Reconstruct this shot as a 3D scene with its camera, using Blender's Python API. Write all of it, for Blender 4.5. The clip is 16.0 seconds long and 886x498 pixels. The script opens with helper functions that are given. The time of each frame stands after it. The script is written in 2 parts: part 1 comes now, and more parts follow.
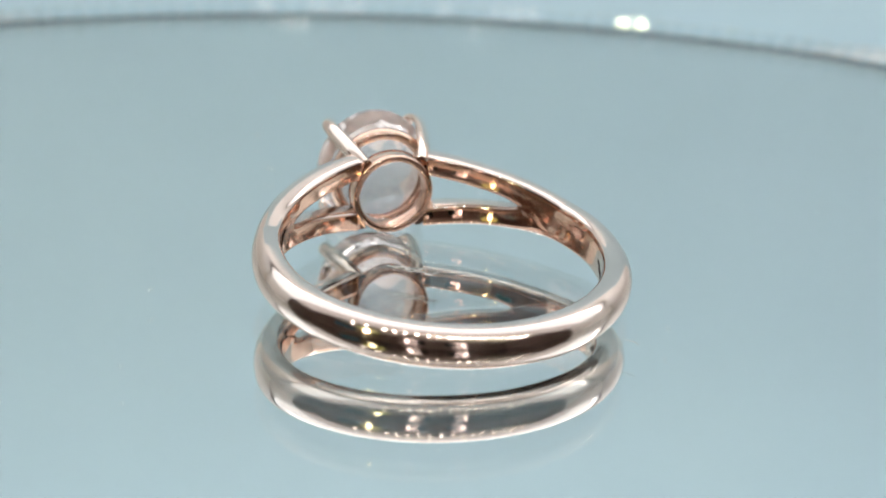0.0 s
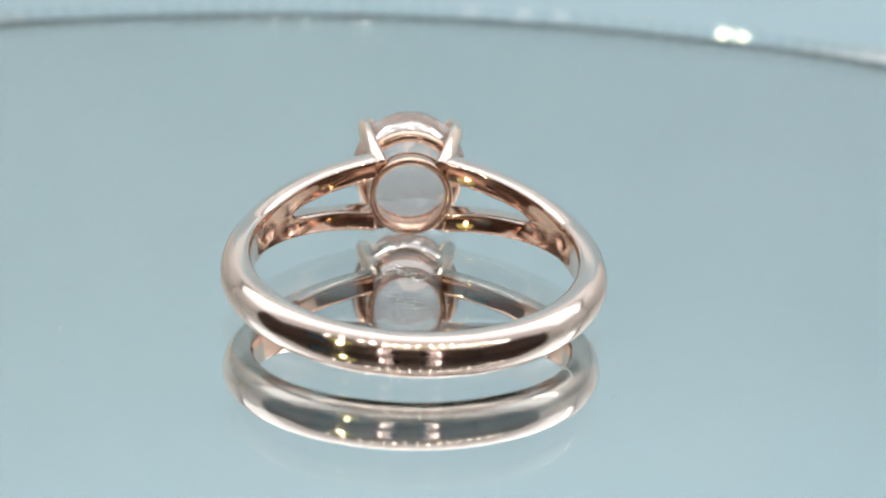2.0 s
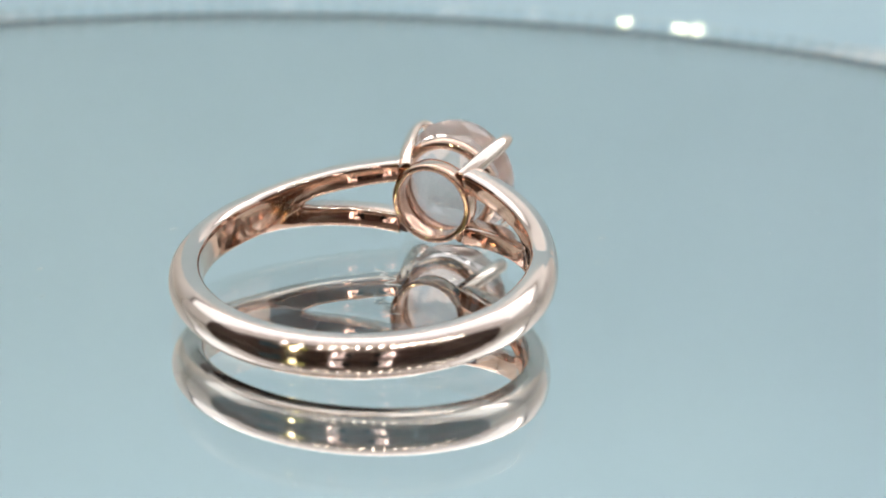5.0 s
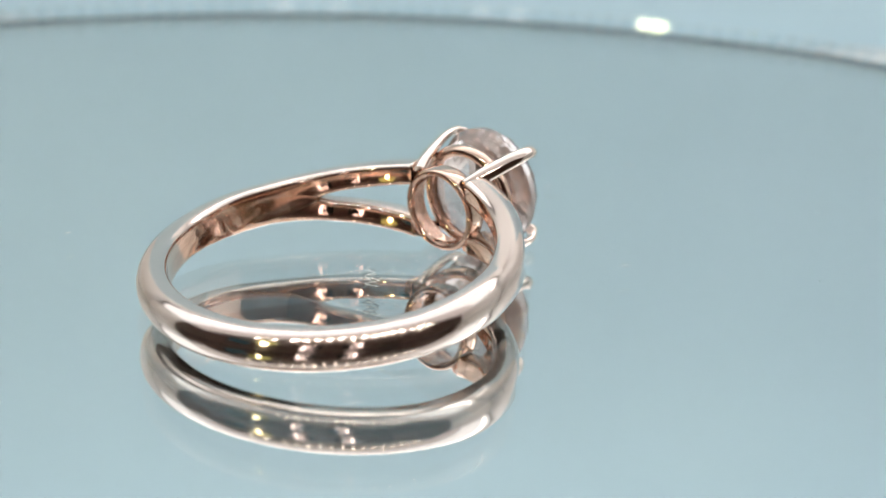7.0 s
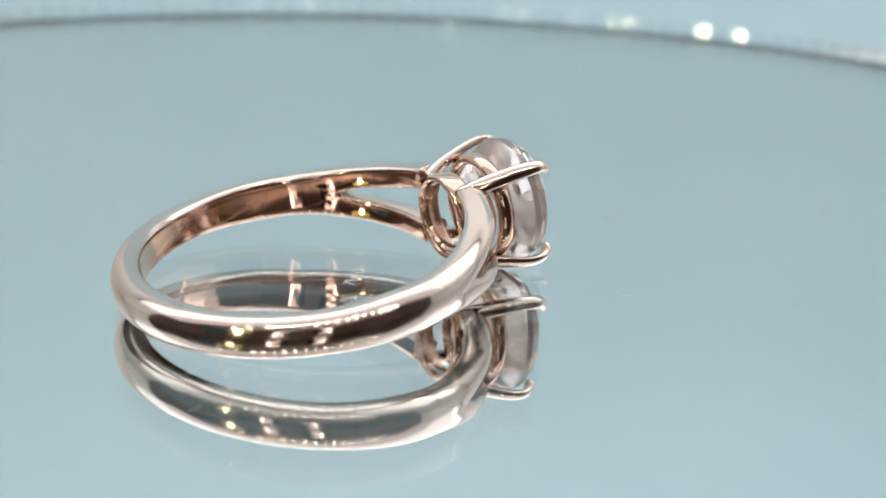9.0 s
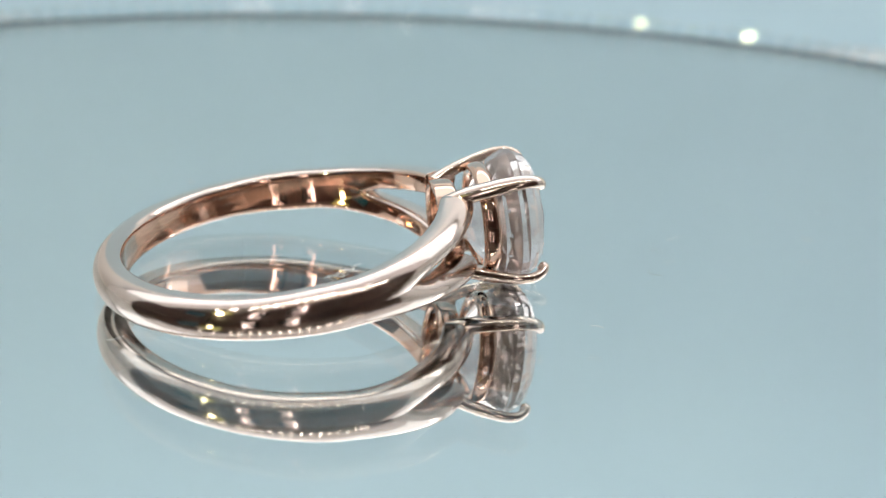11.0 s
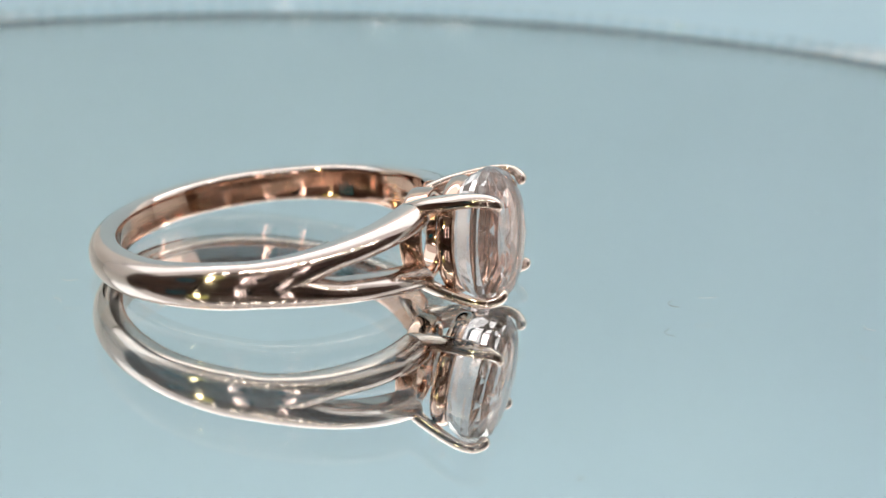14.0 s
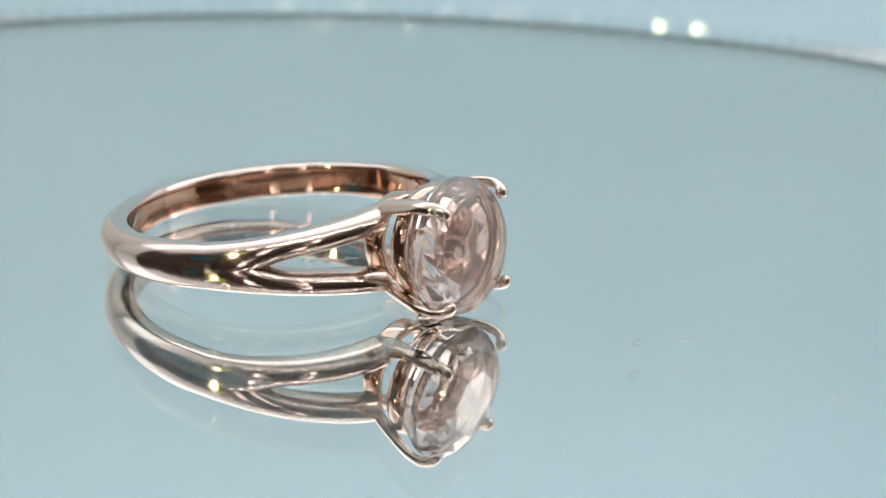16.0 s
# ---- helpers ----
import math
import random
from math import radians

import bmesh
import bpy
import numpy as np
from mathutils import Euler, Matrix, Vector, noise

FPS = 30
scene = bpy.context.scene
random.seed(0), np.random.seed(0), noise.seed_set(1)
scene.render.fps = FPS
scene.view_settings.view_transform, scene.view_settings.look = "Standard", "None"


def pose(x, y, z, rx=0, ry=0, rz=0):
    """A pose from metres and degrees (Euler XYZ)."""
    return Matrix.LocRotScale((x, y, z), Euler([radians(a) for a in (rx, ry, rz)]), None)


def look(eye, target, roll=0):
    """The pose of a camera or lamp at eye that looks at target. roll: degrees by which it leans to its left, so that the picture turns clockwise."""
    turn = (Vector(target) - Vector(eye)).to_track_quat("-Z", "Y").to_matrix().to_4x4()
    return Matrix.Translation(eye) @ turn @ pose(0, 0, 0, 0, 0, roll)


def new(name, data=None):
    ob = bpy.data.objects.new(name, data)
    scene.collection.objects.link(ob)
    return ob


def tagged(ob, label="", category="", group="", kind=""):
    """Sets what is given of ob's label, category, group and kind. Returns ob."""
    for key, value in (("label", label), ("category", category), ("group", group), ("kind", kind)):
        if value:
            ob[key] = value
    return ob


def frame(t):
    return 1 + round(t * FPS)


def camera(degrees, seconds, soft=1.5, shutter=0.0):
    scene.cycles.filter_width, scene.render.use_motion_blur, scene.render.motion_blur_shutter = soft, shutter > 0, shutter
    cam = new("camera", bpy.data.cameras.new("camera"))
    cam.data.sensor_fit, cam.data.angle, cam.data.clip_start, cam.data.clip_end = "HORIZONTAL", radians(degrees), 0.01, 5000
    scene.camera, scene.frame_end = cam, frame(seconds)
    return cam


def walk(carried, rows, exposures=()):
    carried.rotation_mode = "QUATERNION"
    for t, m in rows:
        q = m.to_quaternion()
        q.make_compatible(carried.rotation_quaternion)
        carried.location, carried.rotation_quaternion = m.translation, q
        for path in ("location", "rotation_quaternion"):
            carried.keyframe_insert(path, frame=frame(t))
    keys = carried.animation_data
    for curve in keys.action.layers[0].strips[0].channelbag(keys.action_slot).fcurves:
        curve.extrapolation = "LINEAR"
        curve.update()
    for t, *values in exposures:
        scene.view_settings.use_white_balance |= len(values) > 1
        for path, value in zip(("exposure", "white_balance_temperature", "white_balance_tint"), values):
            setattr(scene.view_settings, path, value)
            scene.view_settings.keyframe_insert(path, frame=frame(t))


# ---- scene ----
MM = 0.001
EYE = Vector((0.0, -69.298, 26.937)) * MM
TILT = radians(20.618)
cam = camera(37.836, 16.0, soft=1.3)
rest = look(EYE, EYE + Vector((0, math.cos(TILT), -math.sin(TILT))), 2.25)
walk(cam, [(0.0, rest), (16.0, rest)])
# macro lens: sharp on the near part of the ring, soft behind it
cam.data.dof.use_dof = True
cam.data.dof.focus_distance = 0.0682
cam.data.dof.aperture_fstop = 47.0

# ---- turn of the plate ----
AXIS = Vector((-3.90, 0.0, 0.0)) * MM
TIMES = [i * 0.25 for i in range(65)]


def turn(t):
    """Degrees of the ring's head round the plate's axis."""
    return 111.033 - 9.2010 * t - 0.0430 * t * (t - 16.0)


def plate_pose(t):
    return Matrix.Translation(AXIS) @ Matrix.Rotation(radians(turn(t)), 4, "Z")


RING_ON_PLATE = (Matrix.Translation(Vector((-5.309, -2.071, 1.920)) * MM)
                 @ Matrix.Rotation(radians(-6.255), 4, "Y") @ Matrix.Rotation(radians(0.41), 4, "X"))

# ---- world ----
world = bpy.data.worlds.new("room_air")
world.use_nodes = True
world.node_tree.nodes["Background"].inputs[0].default_value = (0.55, 0.6, 0.65, 1)
world.node_tree.nodes["Background"].inputs[1].default_value = 0.02
scene.world = world
PANEL_POWER = 0.66
REAR_POWER = 1.46
LED_POWER = 70.0
TUBE_POWER = 4.6
scene.view_settings.exposure = 0.195


# ---- materials ----
def material(name, color, rough=0.5, metal=0.0, **more):
    m = bpy.data.materials.new(name)
    m.use_nodes = True
    b = m.node_tree.nodes["Principled BSDF"]
    b.inputs["Base Color"].default_value = (*color, 1)
    b.inputs["Roughness"].default_value = rough
    b.inputs["Metallic"].default_value = metal
    for key, value in more.items():
        b.inputs[key.replace("_", " ")].default_value = value
    return m


def vary(m, scale, low, high, target="Base Color", detail=4.0, stretch=(1, 1, 1)):
    """Noise between two values on an input of the surface."""
    nt = m.node_tree
    b = nt.nodes["Principled BSDF"]
    co = nt.nodes.new("ShaderNodeTexCoord")
    mp = nt.nodes.new("ShaderNodeMapping")
    mp.inputs["Scale"].default_value = stretch
    nz = nt.nodes.new("ShaderNodeTexNoise")
    nz.inputs["Scale"].default_value = scale
    nz.inputs["Detail"].default_value = detail
    ramp = nt.nodes.new("ShaderNodeValToRGB")
    ramp.color_ramp.elements[0].position, ramp.color_ramp.elements[1].position = 0.3, 0.7
    for e, v in zip(ramp.color_ramp.elements, (low, high)):
        e.color = (*v, 1) if isinstance(v, tuple) else (v, v, v, 1)
    nt.links.new(co.outputs["Object"], mp.inputs["Vector"])
    nt.links.new(mp.outputs["Vector"], nz.inputs["Vector"])
    nt.links.new(nz.outputs["Fac"], ramp.inputs["Fac"])
    nt.links.new(ramp.outputs["Color"], b.inputs[target])
    return m


def relief(m, scale, strength, distance, stretch=(1, 1, 1), detail=3.0):
    nt = m.node_tree
    b = nt.nodes["Principled BSDF"]
    co = nt.nodes.new("ShaderNodeTexCoord")
    mp = nt.nodes.new("ShaderNodeMapping")
    mp.inputs["Scale"].default_value = stretch
    nz = nt.nodes.new("ShaderNodeTexNoise")
    nz.inputs["Scale"].default_value = scale
    nz.inputs["Detail"].default_value = detail
    bp = nt.nodes.new("ShaderNodeBump")
    bp.inputs["Strength"].default_value = strength
    bp.inputs["Distance"].default_value = distance
    nt.links.new(co.outputs["Object"], mp.inputs["Vector"])
    nt.links.new(mp.outputs["Vector"], nz.inputs["Vector"])
    nt.links.new(nz.outputs["Fac"], bp.inputs["Height"])
    nt.links.new(bp.outputs["Normal"], b.inputs["Normal"])
    return m


def glowing(name, color, power):
    m = bpy.data.materials.new(name)
    m.use_nodes = True
    nt = m.node_tree
    nt.nodes.clear()
    out = nt.nodes.new("ShaderNodeOutputMaterial")
    em = nt.nodes.new("ShaderNodeEmission")
    em.inputs[0].default_value = (*color, 1)
    em.inputs[1].default_value = power
    nt.links.new(em.outputs[0], out.inputs[0])
    return m


def glass(name, color, ior, rough=0.0):
    m = bpy.data.materials.new(name)
    m.use_nodes = True
    nt = m.node_tree
    nt.nodes.clear()
    out = nt.nodes.new("ShaderNodeOutputMaterial")
    g = nt.nodes.new("ShaderNodeBsdfGlass")
    g.inputs["Color"].default_value = (*color, 1)
    g.inputs["IOR"].default_value = ior
    g.inputs["Roughness"].default_value = rough
    nt.links.new(g.outputs[0], out.inputs[0])
    return m


def polished_round(m, rough, stretch):
    """Fine polishing marks that run round the ring."""
    nt = m.node_tree
    b = nt.nodes["Principled BSDF"]
    tg = nt.nodes.new("ShaderNodeTangent")
    tg.direction_type, tg.uv_map = "UV_MAP", "round"
    nt.links.new(tg.outputs[0], b.inputs["Tangent"])
    b.inputs["Roughness"].default_value = rough
    b.inputs["Anisotropic"].default_value = stretch
    b.inputs["Anisotropic Rotation"].default_value = 0.25
    return m


def scratched_round(m, strength, depth):
    """Hair-fine scratches that run round the ring."""
    nt = m.node_tree
    uv = nt.nodes.new("ShaderNodeUVMap")
    uv.uv_map = "round"
    mp = nt.nodes.new("ShaderNodeMapping")
    mp.inputs["Scale"].default_value = (10.0, 70.0, 1.0)
    nz = nt.nodes.new("ShaderNodeTexNoise")
    nz.inputs["Scale"].default_value = 1.0
    nz.inputs["Detail"].default_value = 3.0
    bp = nt.nodes.new("ShaderNodeBump")
    bp.inputs["Strength"].default_value = strength
    bp.inputs["Distance"].default_value = depth
    nt.links.new(uv.outputs["UV"], mp.inputs["Vector"])
    nt.links.new(mp.outputs["Vector"], nz.inputs["Vector"])
    nt.links.new(nz.outputs["Fac"], bp.inputs["Height"])
    nt.links.new(bp.outputs["Normal"], nt.nodes["Principled BSDF"].inputs["Normal"])
    return m


GOLD = vary(polished_round(material("rose_gold", (0.785, 0.66, 0.595), 0.12, 1.0), 0.13, 1.0), 700, 0.115, 0.15, "Roughness")
scratched_round(GOLD, 0.16, 0.000003)
GOLD_HEAD = relief(vary(material("rose_gold_head", (0.80, 0.67, 0.59), 0.15, 1.0), 900, 0.07, 0.13, "Roughness"), 260, 0.10, 0.00006)
# bore: same gold, the orange of repeated inner reflections put into the colour
GOLD_BOUNCE = relief(vary(polished_round(material("rose_gold_bounce", (0.88, 0.585, 0.45), 0.05, 1.0), 0.08, 0.96), 700, 0.05, 0.10, "Roughness"), 420, 0.25, 0.00008)
# rails: colour darkened in place of the dark room they would mirror
GOLD_RAIL_SHADED = relief(vary(material("rose_gold_rail_shaded", (0.76, 0.54, 0.43), 0.06, 1.0), 900, 0.04, 0.09, "Roughness"), 260, 0.1, 0.00006)
STONE = material("pale_peach_gemstone", (1.0, 0.905, 0.89), 0.0, 0.0, IOR=1.57, Transmission_Weight=0.85)
PLATE_GLASS = glass("plate_glass", (0.985, 0.995, 0.995), 1.5)
SILVER = material("silvering", (0.965, 0.97, 0.96), 0.0, 1.0)
RIM = vary(material("rim_plastic", (0.45, 0.56, 0.62), 0.6, 0.0, IOR=1.4), 300, (0.43, 0.54, 0.60), (0.47, 0.58, 0.64))
FACET = glass("clear_facet", (0.95, 0.975, 0.98), 1.42, 0.02)
BODY = vary(material("body_plastic", (0.55, 0.58, 0.6), 0.4), 200, (0.5, 0.53, 0.55), (0.6, 0.63, 0.65))
PAPER = relief(vary(material("blue_grey_paper", (0.56, 0.745, 0.855), 0.9), 9, (0.54, 0.725, 0.835), (0.58, 0.765, 0.875)), 900, 0.1, 0.0002)
WHITE_PAPER = relief(vary(material("white_paper", (0.82, 0.82, 0.81), 0.9), 9, (0.80, 0.80, 0.79), (0.84, 0.84, 0.83)), 900, 0.1, 0.0002)
WOOD = vary(material("dark_wood", (0.08, 0.05, 0.035), 0.5), 14, (0.06, 0.035, 0.025), (0.11, 0.07, 0.05), stretch=(1, 8, 1))
PLASTER = vary(material("brown_plaster", (0.36, 0.24, 0.21), 0.9), 3, (0.33, 0.21, 0.185), (0.39, 0.27, 0.235))
CARPET = vary(material("brown_carpet", (0.1, 0.08, 0.07), 0.95), 40, (0.08, 0.06, 0.05), (0.12, 0.1, 0.08))
CEILING = vary(material("ceiling_paint", (0.6, 0.54, 0.5), 0.9), 3, (0.57, 0.51, 0.47), (0.63, 0.57, 0.53))
GREY_METAL = vary(material("grey_lacquer", (0.08, 0.075, 0.07), 0.6), 20, (0.07, 0.065, 0.06), (0.09, 0.085, 0.08))
WHITE_METAL = vary(material("white_lacquer", (0.8, 0.78, 0.75), 0.5), 20, (0.77, 0.75, 0.72), (0.82, 0.8, 0.77))
DARK_METAL = vary(material("dark_metal", (0.05, 0.05, 0.05), 0.4, 0.6), 60, 0.3, 0.5, "Roughness")
TEAL_GLOW = glowing("teal_glow", (0.10, 0.55, 0.70), 0.11)
STAMP = material("stamped_gold", (0.02, 0.015, 0.012), 0.7)
FIBRE = material("dust_fibre", (0.26, 0.30, 0.31), 0.5)
FIBRE_PALE = material("pale_dust_fibre", (0.80, 0.83, 0.83), 0.4)
PANEL_GLOW = glowing("diffuser_glow", (1.0, 0.96, 0.95), PANEL_POWER)
REAR_GLOW = glowing("rear_diffuser_glow", (0.92, 0.97, 1.0), REAR_POWER)
LED_GLOW = glowing("led_glow", (1.0, 0.96, 0.86), LED_POWER)
TUBE_GLOW = glowing("tube_glow", (1.0, 0.98, 0.96), TUBE_POWER)
PINK_GLOW = glowing("ceiling_lamp_glow", (1.0, 0.86, 0.82), 4.2)
SHADE_GLOW = glowing("shade_glow", (0.75, 0.75, 0.25), 0.8)
YELLOW_GLOW = glowing("yellow_lamp_glow", (1.0, 0.93, 0.55), 48.0)

GROUND_EDGE = bpy.data.materials.new("ground_glass_edge")
GROUND_EDGE.use_nodes = True
edge_nodes = GROUND_EDGE.node_tree
edge_nodes.nodes.clear()
through_white = edge_nodes.nodes.new("ShaderNodeBsdfTranslucent")
through_white.inputs["Color"].default_value = (0.88, 0.93, 0.94, 1)
edge_nodes.links.new(through_white.outputs[0], edge_nodes.nodes.new("ShaderNodeOutputMaterial").inputs[0])


# ---- mesh tools ----
def part(name, bm, mat, parent=None, label="", smooth=True):
    """Links a bmesh as one mesh object, under a thing or a part."""
    bmesh.ops.recalc_face_normals(bm, faces=bm.faces)
    me = bpy.data.meshes.new(name)
    bm.to_mesh(me)
    bm.free()
    for p in me.polygons:
        p.use_smooth = smooth and len(p.vertices) <= 4
    for m in (mat if isinstance(mat, (list, tuple)) else [mat]):
        me.materials.append(m)
    ob = new(name, me)
    if parent:
        ob.parent = parent
    if label:
        ob["label"] = label
    return ob


def box(bm, lo, hi, bevel=0.0):
    r = bmesh.ops.create_cube(bm, size=1.0)
    for v in r["verts"]:
        v.co = Vector((lo[i] + (v.co[i] + 0.5) * (hi[i] - lo[i]) for i in range(3)))
    if bevel:
        edges = list({e for v in r["verts"] for e in v.link_edges})
        bmesh.ops.bevel(bm, geom=edges, offset=bevel, segments=2, affect="EDGES")
    return bm


def loft(bm, loops, closed=False, caps=True):
    """Skins closed loops of points, one after the other."""
    rows = [[bm.verts.new(p) for p in loop] for loop in loops]
    n = len(rows[0])
    faces = []
    pairs = list(zip(rows, rows[1:])) + ([(rows[-1], rows[0])] if closed else [])
    for a, b in pairs:
        for i in range(n):
            faces.append(bm.faces.new((a[i], a[(i + 1) % n], b[(i + 1) % n], b[i])))
    if caps and not closed:
        bm.faces.new(rows[0])
        bm.faces.new(rows[-1])
    return faces


def lathe(profile, steps, axis="Z"):
    """Loops of a closed profile of (radius, height), turned round the axis."""
    loops = []
    for i in range(steps):
        a = 2 * math.pi * i / steps
        loops.append([Vector((r * math.cos(a), r * math.sin(a), h)) if axis == "Z" else Vector((h, r * math.cos(a), r * math.sin(a)))
                      for r, h in profile])
    return loops


def spline(points, steps):
    """Catmull-Rom through the points."""
    ps = [Vector(p) for p in points]
    ps = [2 * ps[0] - ps[1]] + ps + [2 * ps[-1] - ps[-2]]
    out = []
    for k in range(1, len(ps) - 2):
        a, b, c, d = ps[k - 1:k + 3]
        for i in range(steps):
            s = i / steps
            out.append(0.5 * (2 * b + (c - a) * s + (2 * a - 5 * b + 4 * c - d) * s * s + (3 * b - a - 3 * c + d) * s ** 3))
    return out + [ps[-2]]


# ---- room ----
def build_room():
    def wall(name, lo, hi, mat, label):
        return tagged(part(name, box(bmesh.new(), lo, hi), mat, smooth=False), label, kind="structure")
    wall("floor", (-2.0, -2.4, -0.85), (2.0, 1.2, -0.78), CARPET, "dark brown carpet floor of a dim room")
    wall("ceiling", (-2.0, -2.4, 1.7), (2.0, 1.2, 1.78), CEILING, "dim matt painted room ceiling")
    wall("wall_south", (-2.0, -2.5, -0.85), (2.0, -2.4, 1.78), PLASTER, "dim brown plaster wall")
    wall("wall_north", (-2.0, 1.2, -0.85), (2.0, 1.3, 1.78), PLASTER, "dim brown plaster wall")
    wall("wall_west", (-2.1, -2.5, -0.85), (-2.0, 1.3, 1.78), PLASTER, "dim brown plaster wall")
    wall("wall_east", (2.0, -2.5, -0.85), (2.1, 1.3, 1.78), PLASTER, "dim brown plaster wall")


def build_table():
    table = tagged(new("table"), "dark wooden table under the photo backdrop", "table")
    table.location = (0, 0.1, -0.78)
    part("tabletop", box(bmesh.new(), (-0.7, -0.4, 0.715), (1.0, 0.45, 0.745), 0.004), WOOD, table, smooth=False)
    for x in (-0.65, 0.95):
        for y in (-0.35, 0.4):
            part("leg", box(bmesh.new(), (x - 0.025, y - 0.025, 0), (x + 0.025, y + 0.025, 0.714), 0.003), WOOD, table, smooth=False)


def build_backdrop():
    # a sheet that lies on the table and sweeps up behind the plate
    profile = [(-0.05, -0.0345)]
    y0, radius = 0.245, 0.05
    for i in range(19):
        a = math.radians(90 * i / 18)
        profile.append((y0 + radius * math.sin(a), -0.0345 + radius * (1 - math.cos(a))))
    profile.append((y0 + radius, 0.56))
    bm = bmesh.new()
    loops = []
    for x in (-0.62, 0.72):
        loops.append([Vector((x, y, z)) for y, z in profile] + [Vector((x, y + 0.0008, z - 0.0004)) for y, z in reversed(profile)])
    loft(bm, loops)
    tagged(part("backdrop", bm, WHITE_PAPER), "plain white paper backdrop sweeping up behind the plate", kind="structure")
    # side sheets of the open-fronted tent
    for name, lo, hi in (("backdrop_west", (-0.6245, 0.0, -0.0345), (-0.6205, 0.297, 0.338)), ("backdrop_east", (0.7205, -0.14, -0.0345), (0.7245, 0.297, 0.338))):
        tagged(part(name, box(bmesh.new(), lo, hi), WHITE_PAPER, smooth=False), "white paper side sheet of the photo tent", kind="structure")


def build_sheet():
    # smaller tinted sheet hung in front of the white one
    bm = bmesh.new()
    box(bm, (-0.130, 0.2380, -0.0335), (0.160, 0.2386, 0.19))
    tagged(part("paper_sheet", bm, PAPER, smooth=False), "upright pale blue-grey paper sheet behind the turntable", "paper")


def build_light_panel():
    # unseen; its glow stands for the tent's white ceiling under the leds
    panel = tagged(new("light_panel"), "white panel above the plate, glowing in place of the tent's lit ceiling", "softbox")
    panel.location = (0.05, 0.05, 0.34)
    part("diffuser", box(bmesh.new(), (-0.66, -0.20, 0), (0.66, -0.045, 0.004)), PANEL_GLOW, panel, "glowing white front diffuser", smooth=False)
    part("diffuser", box(bmesh.new(), (-0.66, -0.043, 0), (0.66, 0.22, 0.004)), REAR_GLOW, panel, "softly glowing white rear diffuser", smooth=False)
    bm = bmesh.new()
    for lo, hi in (((-0.675, -0.215, -0.001), (-0.661, 0.235, 0.03)), ((0.661, -0.215, -0.001), (0.675, 0.235, 0.03)),
                   ((-0.6605, -0.215, -0.001), (0.6605, -0.201, 0.03)), ((-0.6605, 0.221, -0.001), (0.6605, 0.235, 0.03)),
                   ((-0.6605, -0.2005, 0.008), (0.6605, 0.2205, 0.03))):
        box(bm, lo, hi)
    part("housing", bm, WHITE_METAL, panel, smooth=False)
    for x in (-0.2, 0.2):
        bm = bmesh.new()
        bmesh.ops.create_cone(bm, cap_ends=True, segments=12, radius1=0.004, radius2=0.004, depth=1.32,
                              matrix=Matrix.Translation((x, 0, 0.03 + 0.66)))
        part("suspension_rod", bm, DARK_METAL, panel)


def build_led_bar():
    bar = tagged(new("led_light"), "slim dark fitting with a row of short warm led tubes", "led light")
    bar.location = (0.04, -0.118, 0.225)
    part("housing", box(bmesh.new(), (-0.235, -0.046, 0.006), (0.235, -0.010, 0.014), 0.002), GREY_METAL, bar, smooth=False)
    xs = [-0.215, -0.172, -0.128, -0.106] + [-0.084 + 0.0205 * i for i in range(8)] + [0.084, 0.112, 0.138, 0.163, 0.187]
    for x in xs:
        bm = bmesh.new()
        fan = Matrix.Rotation(math.atan2(0.04 + x, -0.13) + math.pi, 4, "Z").inverted()
        bmesh.ops.create_cone(bm, cap_ends=True, segments=10, radius1=0.0011, radius2=0.0011, depth=0.034,
                              matrix=Matrix.Translation((x, -0.0175, 0.003)) @ fan @ Matrix.Rotation(radians(90), 4, "X"))
        part("led_tube", bm, LED_GLOW, bar)
    for x in (-0.19, 0.19):
        part("bracket", box(bmesh.new(), (x - 0.004, -0.020, 0.0145), (x + 0.004, -0.017, 0.114)), DARK_METAL, bar, smooth=False)


def build_rear_tube():
    # unseen tube, added to brighten the paper sheet towards its top and right
    tube = tagged(new("fill_tube"), "long white light tube added to brighten the backdrop sheet", "tube light")
    tube.location = (0.15, 0.180, 0.285)
    bm = bmesh.new()
    bmesh.ops.create_cone(bm, cap_ends=True, segments=16, radius1=0.013, radius2=0.013, depth=0.7, matrix=Matrix.Rotation(radians(90), 4, "Y"))
    part("glowing_tube", bm, TUBE_GLOW, tube, "glowing white tube")
    for x in (-0.33, 0.33):
        part("bracket", box(bmesh.new(), (x - 0.006, -0.006, 0.0132), (x + 0.006, 0.006, 0.0548)), WHITE_METAL, tube, smooth=False)


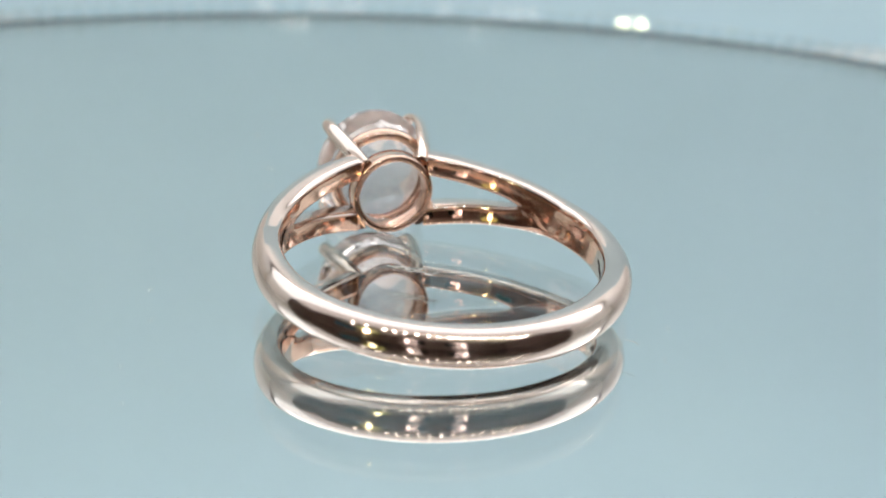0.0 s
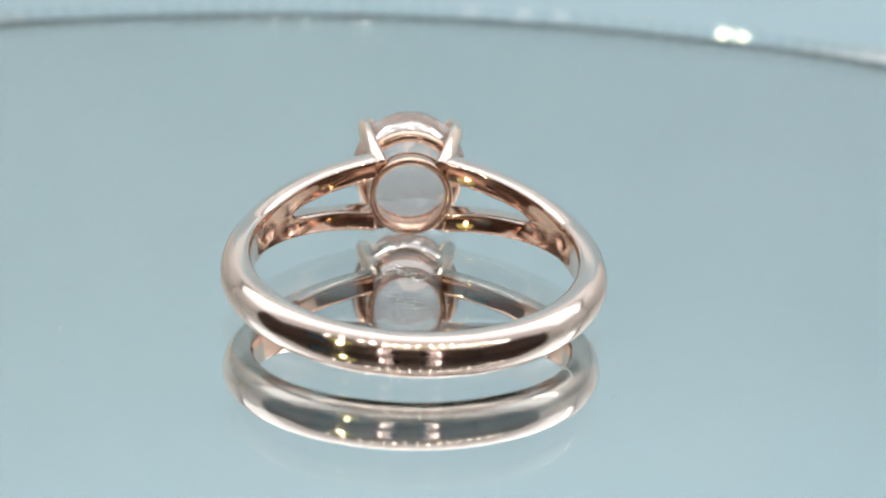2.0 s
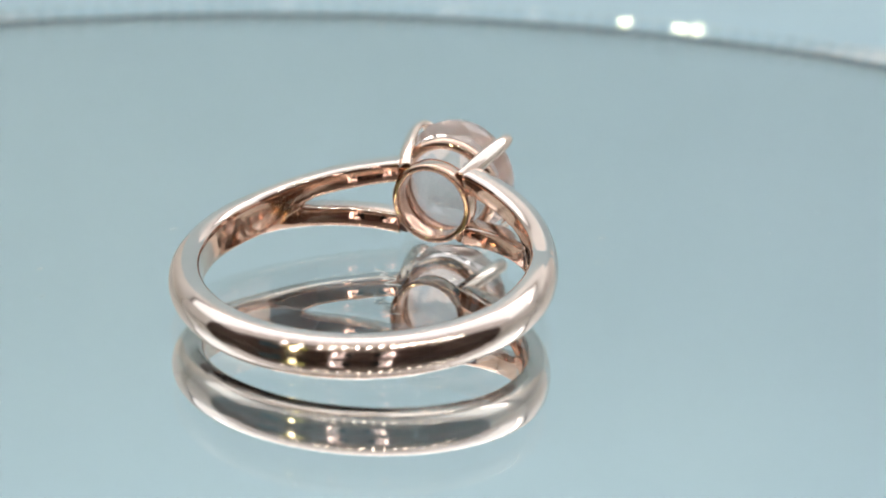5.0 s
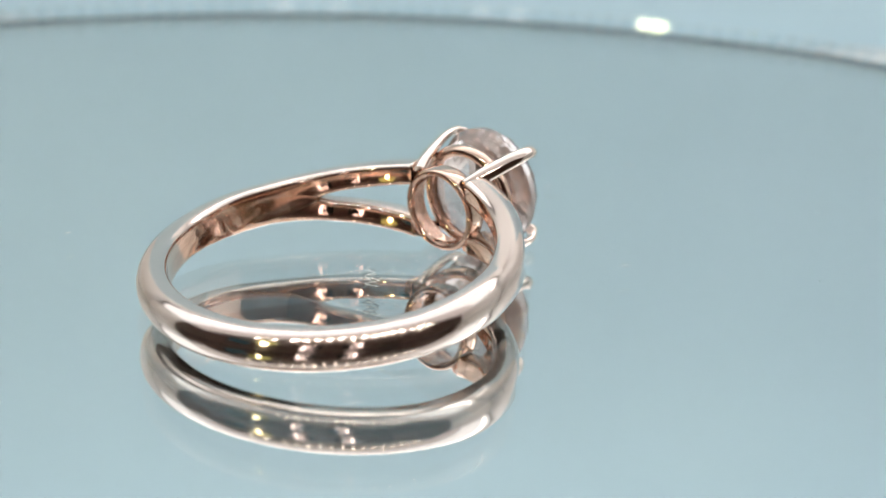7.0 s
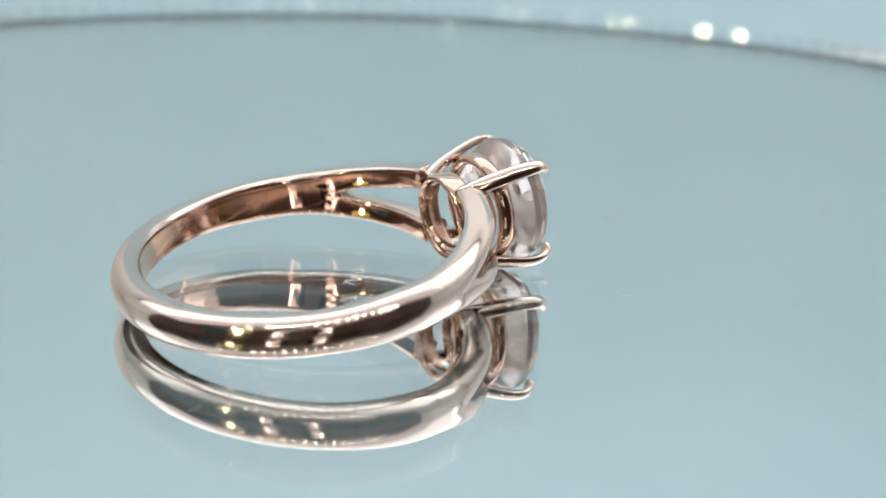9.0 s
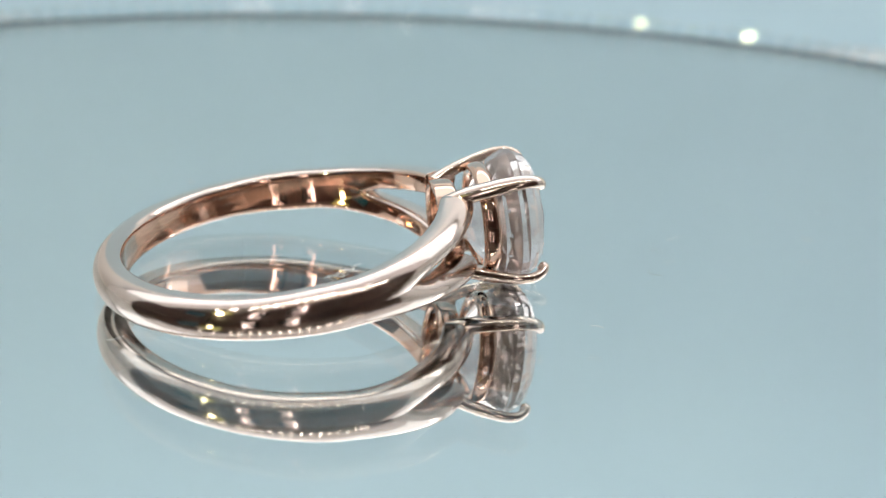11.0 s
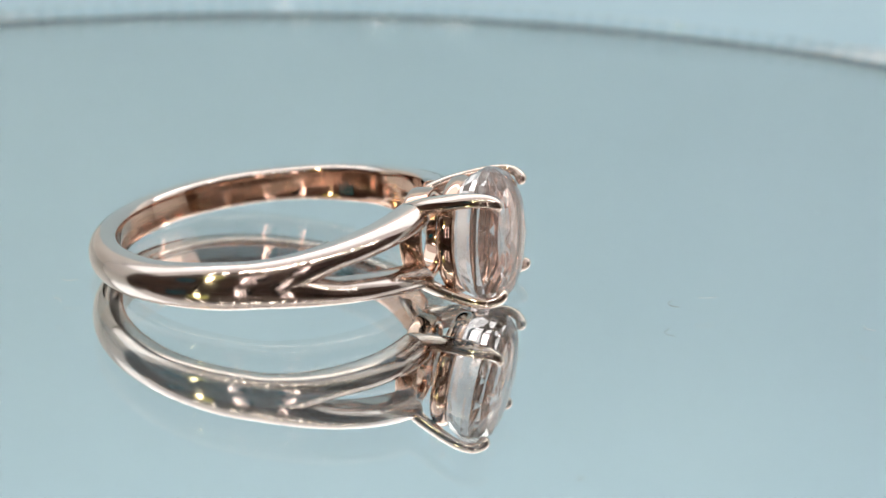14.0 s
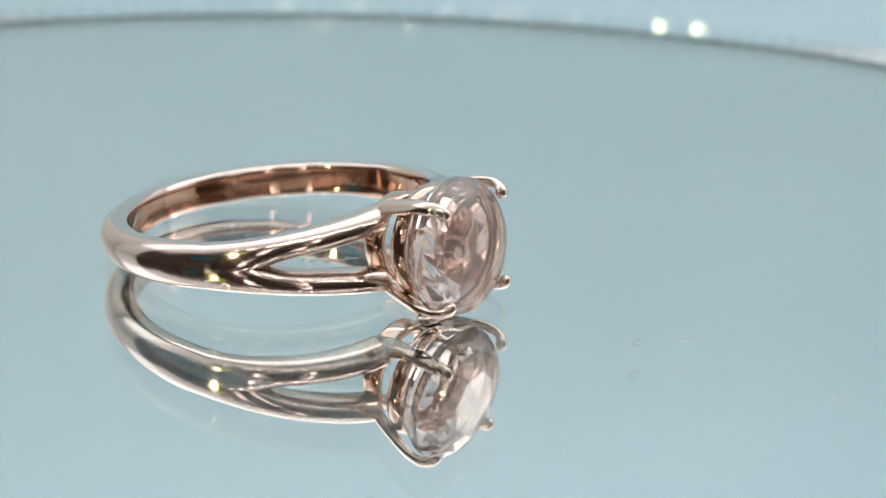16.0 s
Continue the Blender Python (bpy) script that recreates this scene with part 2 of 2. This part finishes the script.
def build_room_lamps():
    for az in (-14, 16):
        a, d, h = radians(az), 1.9, 0.98
        lamp = tagged(new("wall_lamp"), "bracket-shaped pinkish white wall lamp glowing in the dim room", "wall lamp", "wall lamps")
        lamp.matrix_basis = Matrix.Translation((d * math.sin(a), -2.4, h))
        part("back_plate", box(bmesh.new(), (-0.25, 0.0, -0.50), (0.25, 0.02, 0.50), 0.004), DARK_METAL, lamp, smooth=False)
        inward = -1 if az > 0 else 1
        part("tube", box(bmesh.new(), (-inward * 0.17 - 0.045, 0.021, -0.46), (-inward * 0.17 + 0.045, 0.06, 0.46), 0.015), PINK_GLOW, lamp, smooth=False)
        for z, reach in ((-0.41, 0.22), (0.0, 0.13), (0.41, 0.22)):
            ends = sorted((-inward * 0.12, -inward * 0.12 + inward * reach))
            part("tube", box(bmesh.new(), (ends[0], 0.021, z - 0.045), (ends[1], 0.06, z + 0.045), 0.015), PINK_GLOW, lamp, smooth=False)
    lamp = tagged(new("standing_lamp"), "slim lamp with an upright yellow glowing tube", "lamp")
    lamp.location = (-0.49, -0.62, -0.78)
    bm = bmesh.new()
    bmesh.ops.create_cone(bm, cap_ends=True, segments=24, radius1=0.11, radius2=0.10, depth=0.02, matrix=Matrix.Translation((0, 0, 0.01)))
    part("base", bm, DARK_METAL, lamp, smooth=False)
    bm = bmesh.new()
    bmesh.ops.create_cone(bm, cap_ends=True, segments=16, radius1=0.01, radius2=0.01, depth=1.13, matrix=Matrix.Translation((0, 0, 0.585)))
    part("pole", bm, DARK_METAL, lamp)
    bm = bmesh.new()
    bmesh.ops.create_cone(bm, cap_ends=True, segments=16, radius1=0.024, radius2=0.024, depth=0.08, matrix=Matrix.Translation((0, 0, 1.21)))
    part("glowing_tube", bm, YELLOW_GLOW, lamp)
    bm = bmesh.new()
    shade = [(0.0, 1.40), (0.05, 1.39), (0.085, 1.34), (0.10, 1.27), (0.094, 1.268), (0.08, 1.335), (0.047, 1.382), (0.0, 1.392)]
    loft(bm, lathe(shade, 28), closed=True)
    part("shade", bm, SHADE_GLOW, lamp, "dim yellow-green glass shade")
    # unseen glowing panel, added only for the teal blotches mirrored in the gold
    screen = tagged(new("teal_panel"), "dim teal glowing panel in a dark frame, added to tint the ring's reflections", "screen")
    screen.matrix_basis = pose(-1.995, -1.62, 1.0, 0, 0, 90)
    part("frame", box(bmesh.new(), (-0.40, -0.04, -0.25), (0.40, 0.0, 0.25), 0.006), DARK_METAL, screen, smooth=False)
    part("teal_surface", box(bmesh.new(), (-0.38, -0.044, -0.23), (0.38, -0.041, 0.23)), TEAL_GLOW, screen, "added teal glowing surface", smooth=False)


# ---- turntable ----
def build_turntable():
    table = tagged(new("turntable"), "round mirror-topped turntable edged with small clear facets", "turntable")
    table.matrix_basis = plate_pose(0)
    part("glass_plate", loft_disc(77.55, -2.7, 0.0, 180, 0.15), PLATE_GLASS, table, "clear glass plate", smooth=False)
    part("mirror_silvering", loft_disc(77.35, -2.56, -2.50, 180, 0.0), SILVER, table, "silvered mirror backing", smooth=False)
    bm = bmesh.new()
    loft(bm, [[p * MM for p in loop] for loop in lathe([(77.57, -2.66), (77.57, -0.02), (77.63, -0.02), (77.63, -2.66)], 180)], closed=True)
    part("ground_edge", bm, GROUND_EDGE, table, "frosted white ground edge of the glass", smooth=False)
    # rim
    n = 160
    prof = [(77.72, -3.2), (77.72, -2.42), (77.85, -2.35), (78.5, -2.40), (78.8, -2.55), (78.9, -2.7), (78.9, -3.2)]
    bm = bmesh.new()
    loft(bm, [[p * MM for p in loop] for loop in lathe(prof, n)], closed=True)
    part("rim", bm, RIM, table, "grey plastic rim", smooth=False)
    # small polished facets set along the edge of the plate, each a little out of true
    rng = random.Random(7)
    bm = bmesh.new()
    count = 240
    for i in range(count):
        a = 2 * math.pi * (i + 0.5) / count
        yaw, lean = rng.uniform(-4, 4), 19.2 + rng.uniform(-0.9, 0.9)
        m = (Matrix.Rotation(a, 4, "Z") @ Matrix.Translation(Vector((77.30, 0, 0.70)) * MM)
             @ Matrix.Rotation(radians(yaw), 4, "Z") @ Matrix.Rotation(radians(lean), 4, "Y"))
        back, front = [], []
        for y, z in ((-0.72, -0.70), (0.72, -0.70), (0.72, 0.70), (-0.72, 0.70)):
            back.append(bm.verts.new(m @ (Vector((0.10, y, z)) * MM)))
            front.append(bm.verts.new(m @ (Vector((-0.04, y * 0.88, z * 0.85)) * MM)))
        bm.faces.new(front)
        bm.faces.new(back[::-1])
        for k in range(4):
            bm.faces.new((back[k], back[(k + 1) % 4], front[(k + 1) % 4], front[k]))
    tagged(part("facet_strip", bm, FACET, table, "tiny clear polished glass facets", smooth=False), kind="stuff")
    bm = bmesh.new()
    loft(bm, [[p * MM for p in loop] for loop in lathe([(8, -3.05), (78.7, -3.3), (78.0, -22), (75, -24), (8, -24)], 128)], closed=True)
    part("body", bm, BODY, table)
    bm = bmesh.new()
    loft(bm, [[p * MM for p in loop] for loop in lathe([(20, -24.1), (70, -24.1), (70, -34), (20, -34)], 96)], closed=True)
    part("foot", bm, DARK_METAL, table)
    return table


def loft_disc(radius, z0, z1, steps, bevel):
    bm = bmesh.new()
    prof = [(radius, z0), (radius, z1 - bevel)] + ([(radius - bevel, z1)] if bevel else [])
    if not bevel:
        prof = [(radius, z0), (radius, z1)]
    loops = [[Vector((r * math.cos(2 * math.pi * i / steps), r * math.sin(2 * math.pi * i / steps), z)) * MM for i in range(steps)] for r, z in prof]
    loft(bm, loops)
    return bm


# ---- ring ----
BORE = 8.6


def d_section(hw, thick, n=36, edge=0.47):
    """Flat inside, domed outside: (radial, across)."""
    out = []
    for i in range(n):
        b = 2 * math.pi * i / n
        c, s = math.cos(b), math.sin(b)
        if c >= 0:
            out.append((thick * edge + thick * (1 - edge) * c, hw * s))
        else:
            out.append((thick * edge * (1 - abs(c) ** 0.4), hw * math.copysign(abs(s) ** 0.4, s)))
    return out


def smooth01(x):
    x = min(1.0, max(0.0, x))
    return x * x * (3 - 2 * x)


def paint_inside(ob, n):
    """The polished bore is the second material, its copper tint standing for bounced light; the map runs round the ring
    (u) and round the section of n points (v).
    """
    me = ob.data
    uv = me.uv_layers.new(name="round").data
    for p in me.polygons:
        first = None
        for li in p.loop_indices:
            vi = me.loops[li].vertex_index
            co = me.vertices[vi].co
            v = (vi % n) / n
            first = v if first is None else first
            v += 1 if v - first < -0.5 else -1 if v - first > 0.5 else 0
            uv[li].uv = ((math.degrees(math.atan2(co.y, co.x)) % 360) / 360, v)
    me.materials.append(GOLD_BOUNCE)
    for p in me.polygons:
        c = p.center / MM
        r = math.hypot(c.x, c.y)
        if r < BORE + 0.12 and p.normal.x * c.x + p.normal.y * c.y < -0.93 * r:
            p.material_index = 1


def build_ring():
    ring = tagged(new("ring"), "polished rose gold split-shank ring with pale peach round gemstone on mirror", "ring")
    ring.matrix_basis = plate_pose(0) @ RING_ON_PLATE
    # band
    bm = bmesh.new()
    loops = []
    first = 51
    count = 150
    for i in range(count + 1):
        deg = first + (360 - 2 * first) * i / count
        from_head = min(deg, 360 - deg)
        a = radians(deg)
        hw = 1.06 + 0.16 * smooth01((112 - from_head) / 36)
        thick = 1.68 - 0.13 * smooth01((112 - from_head) / 36)
        sink = smooth01((72 - from_head) / 21) * max(0.0, min(1.0, (72 - from_head) / 21))
        sec = d_section(hw * (1 - 0.94 * sink), thick * (1 - 0.9 * sink))
        loops.append([Vector(((BORE + r) * math.cos(a), (BORE + r) * math.sin(a), w)) * MM for r, w in sec])
    loft(bm, loops)
    paint_inside(part("band", bm, GOLD, ring), 36)
    # four arms of the split shank
    for side in (1, -1):
        for up in (1, -1):
            bm = bmesh.new()
            loops = []
            for i in range(61):
                deg = 73 + (13.5 - 73) * i / 60
                a = side * radians(deg)
                k = min(1.0, max(0.0, (72 - deg) / 59.5))
                outer = 1.217 + 1.153 * k ** 1.3
                hw = 1.214 - 0.544 * smooth01((73 - deg) / 30)
                inset = 0.006 if up > 0 else 0.012
                thick = 1.548 - inset + 0.317 * smooth01((52 - deg) / 40)
                sec = d_section(hw, thick)
                loops.append([Vector(((BORE + inset + r) * math.cos(a), (BORE + inset + r) * math.sin(a), up * (outer - hw) + w)) * MM for r, w in sec])
            loft(bm, loops)
            paint_inside(part("shoulder_arm", bm, GOLD, ring), 36)
    # head: two rails, four claws
    prof = []
    for i in range(20):
        b = 2 * math.pi * i / 20
        c, s = math.cos(b), math.sin(b)
        prof.append((2.27 + 0.23 * math.copysign(abs(c) ** 0.7, c), 8.93 + 0.62 * math.copysign(abs(s) ** 0.4, s)))
    bm = bmesh.new()
    loft(bm, [[p * MM for p in loop] for loop in lathe(prof, 72, "X")], closed=True)
    part("base_rail", bm, GOLD_RAIL_SHADED, ring)
    prof = [(2.84 + 0.36 * math.cos(2 * math.pi * i / 18), 11.05 + 0.50 * math.sin(2 * math.pi * i / 18)) for i in range(18)]
    bm = bmesh.new()
    loft(bm, [[p * MM for p in loop] for loop in lathe(prof, 72, "X")], closed=True)
    part("gallery_rail", bm, GOLD_RAIL_SHADED, ring)
    for sv in (1, -1):
        for sw in (1, -1):
            path = spline([(8.75, 1.80, 1.80), (9.7, 2.16, 2.18), (10.9, 2.50, 2.50), (12.2, 2.80, 2.76), (13.15, 2.86, 2.81), (13.72, 2.64, 2.64), (14.0, 2.26, 2.24)], 8)
            bm = bmesh.new()
            loops = []
            for j, p in enumerate(path):
                s = j / (len(path) - 1)
                q0, q1 = path[max(0, j - 1)], path[min(len(path) - 1, j + 1)]
                along = (q1 - q0).normalized()
                across = Vector((0, 1, -1)).normalized()
                out = along.cross(across).normalized()
                wide = 0.49 - 0.13 * smooth01((s - 0.25) * 1.6)
                deep = 0.40 - 0.13 * smooth01(s * 1.6) + 0.06 * smooth01((s - 0.75) * 5)
                if s > 0.9:
                    f = math.sqrt(max(0.05, 1 - ((s - 0.9) / 0.1) ** 2 * 0.9))
                    wide, deep = wide * f, deep * f
                loop = []
                for i in range(16):
                    b = 2 * math.pi * i / 16
                    v = p + across * wide * math.cos(b) + out * deep * math.sin(b)
                    loop.append(Vector((v.x, sv * v.y, sw * v.z)) * MM)
                loops.append(loop)
            loft(bm, loops)
            part("claw", bm, GOLD_HEAD, ring)
    # brilliant-cut stone
    pts = []

    def circle(r, u, n, shift):
        for i in range(n):
            a = 2 * math.pi * (i + shift) / n
            pts.append(Vector((u, 0.94 * r * math.cos(a), r * math.sin(a))) * MM)
    for row in ((1.75, 14.20, 8, 0.25), (2.45, 14.09, 8, 0.75), (3.00, 13.87, 16, 0.5), (3.42, 13.53, 16, 0.0), (3.68, 13.0, 32, 0.5),
                (3.72, 12.55, 32, 0.5), (3.32, 11.75, 16, 0.0), (2.76, 11.20, 16, 0.5), (1.92, 10.55, 8, 0.75), (0.90, 9.98, 8, 0.25)):
        circle(*row)
    pts.append(Vector((9.70, 0, 0)) * MM)
    bm = bmesh.new()
    for p in pts:
        bm.verts.new(p)
    bmesh.ops.convex_hull(bm, input=bm.verts)
    bmesh.ops.dissolve_limit(bm, angle_limit=radians(1.0), verts=bm.verts, edges=bm.edges)
    part("gemstone", bm, STONE, ring, "pale peach faceted round gemstone", smooth=False)
    # hallmark inside the band
    for k, (deg, w, ln, wd) in enumerate(((105.5, 0.12, 0.35, 0.10), (108, 0.0, 0.30, 0.22), (110.5, -0.12, 0.36, 0.16), (113.5, -0.16, 0.42, 0.20))):
        a = -radians(deg)
        bm = box(bmesh.new(), (-0.012 * MM, -ln / 2 * MM, -wd * MM), (0.012 * MM, ln / 2 * MM, wd * MM), 0.005 * MM)
        ob = part("hallmark", bm, STAMP, ring, "dark stamped mark", smooth=False)
        ob.matrix_basis = Matrix.Translation(Vector((BORE * math.cos(a), BORE * math.sin(a), w)) * MM) @ Matrix.Rotation(a, 4, "Z")
    return ring


# ---- dust on the plate ----
def build_fibre(points, radius, mat, label):
    """A thread through points on the plate, millimetres from its axis with the head at 40.1 degrees."""
    back = Matrix.Rotation(-radians(turn(8)), 4, "Z")
    radius *= 0.8
    ps = [back @ Vector((x, y, radius)) for x, y in points]
    at = ps[0].copy()
    at.z = 0.0
    path = spline([p - at for p in ps], 6)
    bm = bmesh.new()
    loops = []
    for j, p in enumerate(path):
        d = (path[min(j + 1, len(path) - 1)] - path[max(0, j - 1)]).normalized()
        side = d.cross(Vector((0, 0, 1))).normalized()
        loops.append([(p + side * radius * math.cos(b) + Vector((0, 0, radius * math.sin(b)))) * MM for b in (0, 1.257, 2.513, 3.77, 5.027)])
    loft(bm, loops)
    ob = tagged(part("dust_fibre", bm, mat), label, "dust", "dust fibres on the mirror")
    return ob, Matrix.Translation(at * MM)


build_room()
build_table()
build_backdrop()
build_sheet()
build_light_panel()
build_led_bar()
build_rear_tube()
build_room_lamps()
turntable = build_turntable()
ring = build_ring()
FIBRES = [
    build_fibre([(12.6, 11.5), (12.75, 11.0), (13.1, 10.85), (13.5, 11.1)], 0.022, FIBRE, "tiny curled dark dust hair lying on the mirror"),
    build_fibre([(13.0, 13.0), (13.25, 13.4), (13.4, 14.0)], 0.018, FIBRE_PALE, "tiny pale dust fibre lying on the mirror"),
    build_fibre([(-2.9, -17.6), (-2.5, -17.4), (-2.2, -17.5)], 0.02, FIBRE_PALE, "tiny pale dust fibre lying on the mirror"),
    build_fibre([(-5.2, -16.5), (-4.9, -16.2), (-4.8, -15.7)], 0.018, FIBRE_PALE, "tiny pale dust fibre lying on the mirror"),
    build_fibre([(20.0, 18.2), (20.3, 18.0), (20.7, 18.3)], 0.02, FIBRE_PALE, "tiny pale dust fibre lying on the mirror"),
    build_fibre([(-9.5, 9.0), (-9.2, 9.2), (-9.0, 9.1)], 0.025, FIBRE_PALE, "tiny pale dust fibre lying on the mirror"),
    build_fibre([(-17.9, 5.3), (-17.6, 5.5)], 0.03, FIBRE_PALE, "tiny pale dust speck lying on the mirror"),
    build_fibre([(14.1, -1.7), (14.5, -1.5), (14.8, -1.6)], 0.02, FIBRE_PALE, "tiny pale dust fibre lying on the mirror"),
    build_fibre([(25.0, -4.8), (25.1, -4.5)], 0.03, FIBRE, "tiny dark dust speck lying on the mirror"),
    build_fibre([(-1.1, -4.1), (-0.2, -3.7), (-0.9, -3.3), (0.0, -2.7), (-0.9, -2.2), (-0.1, -1.7), (-0.6, -1.2)], 0.02, FIBRE, "crinkled grey dust hair lying on the mirror"),
    build_fibre([(-0.2, -4.0), (-0.9, -3.5), (-0.05, -3.1), (-0.8, -2.5), (-0.2, -1.9), (-0.7, -1.5)], 0.026, FIBRE_PALE, "crinkled pale dust hair lying on the mirror"),
    build_fibre([(-0.9, -3.9), (-0.5, -3.0), (-0.75, -2.9), (-0.35, -2.6), (-0.6, -2.1), (-0.15, -2.2), (-0.5, -1.3), (-0.35, -0.9)], 0.022, FIBRE_PALE, "crinkled pale dust hair lying on the mirror"),
    build_fibre([(-0.4, -4.3), (-0.65, -3.6), (-0.3, -3.5), (-0.55, -2.8), (-0.1, -2.9), (-0.4, -2.0), (-0.65, -1.8)], 0.018, FIBRE, "crinkled grey dust hair lying on the mirror"),
]


def motions():
    walk(turntable, [(t, plate_pose(t)) for t in TIMES])
    walk(ring, [(t, plate_pose(t) @ RING_ON_PLATE) for t in TIMES])
    for fibre, at in FIBRES:
        walk(fibre, [(t, plate_pose(t) @ at) for t in TIMES])


motions()
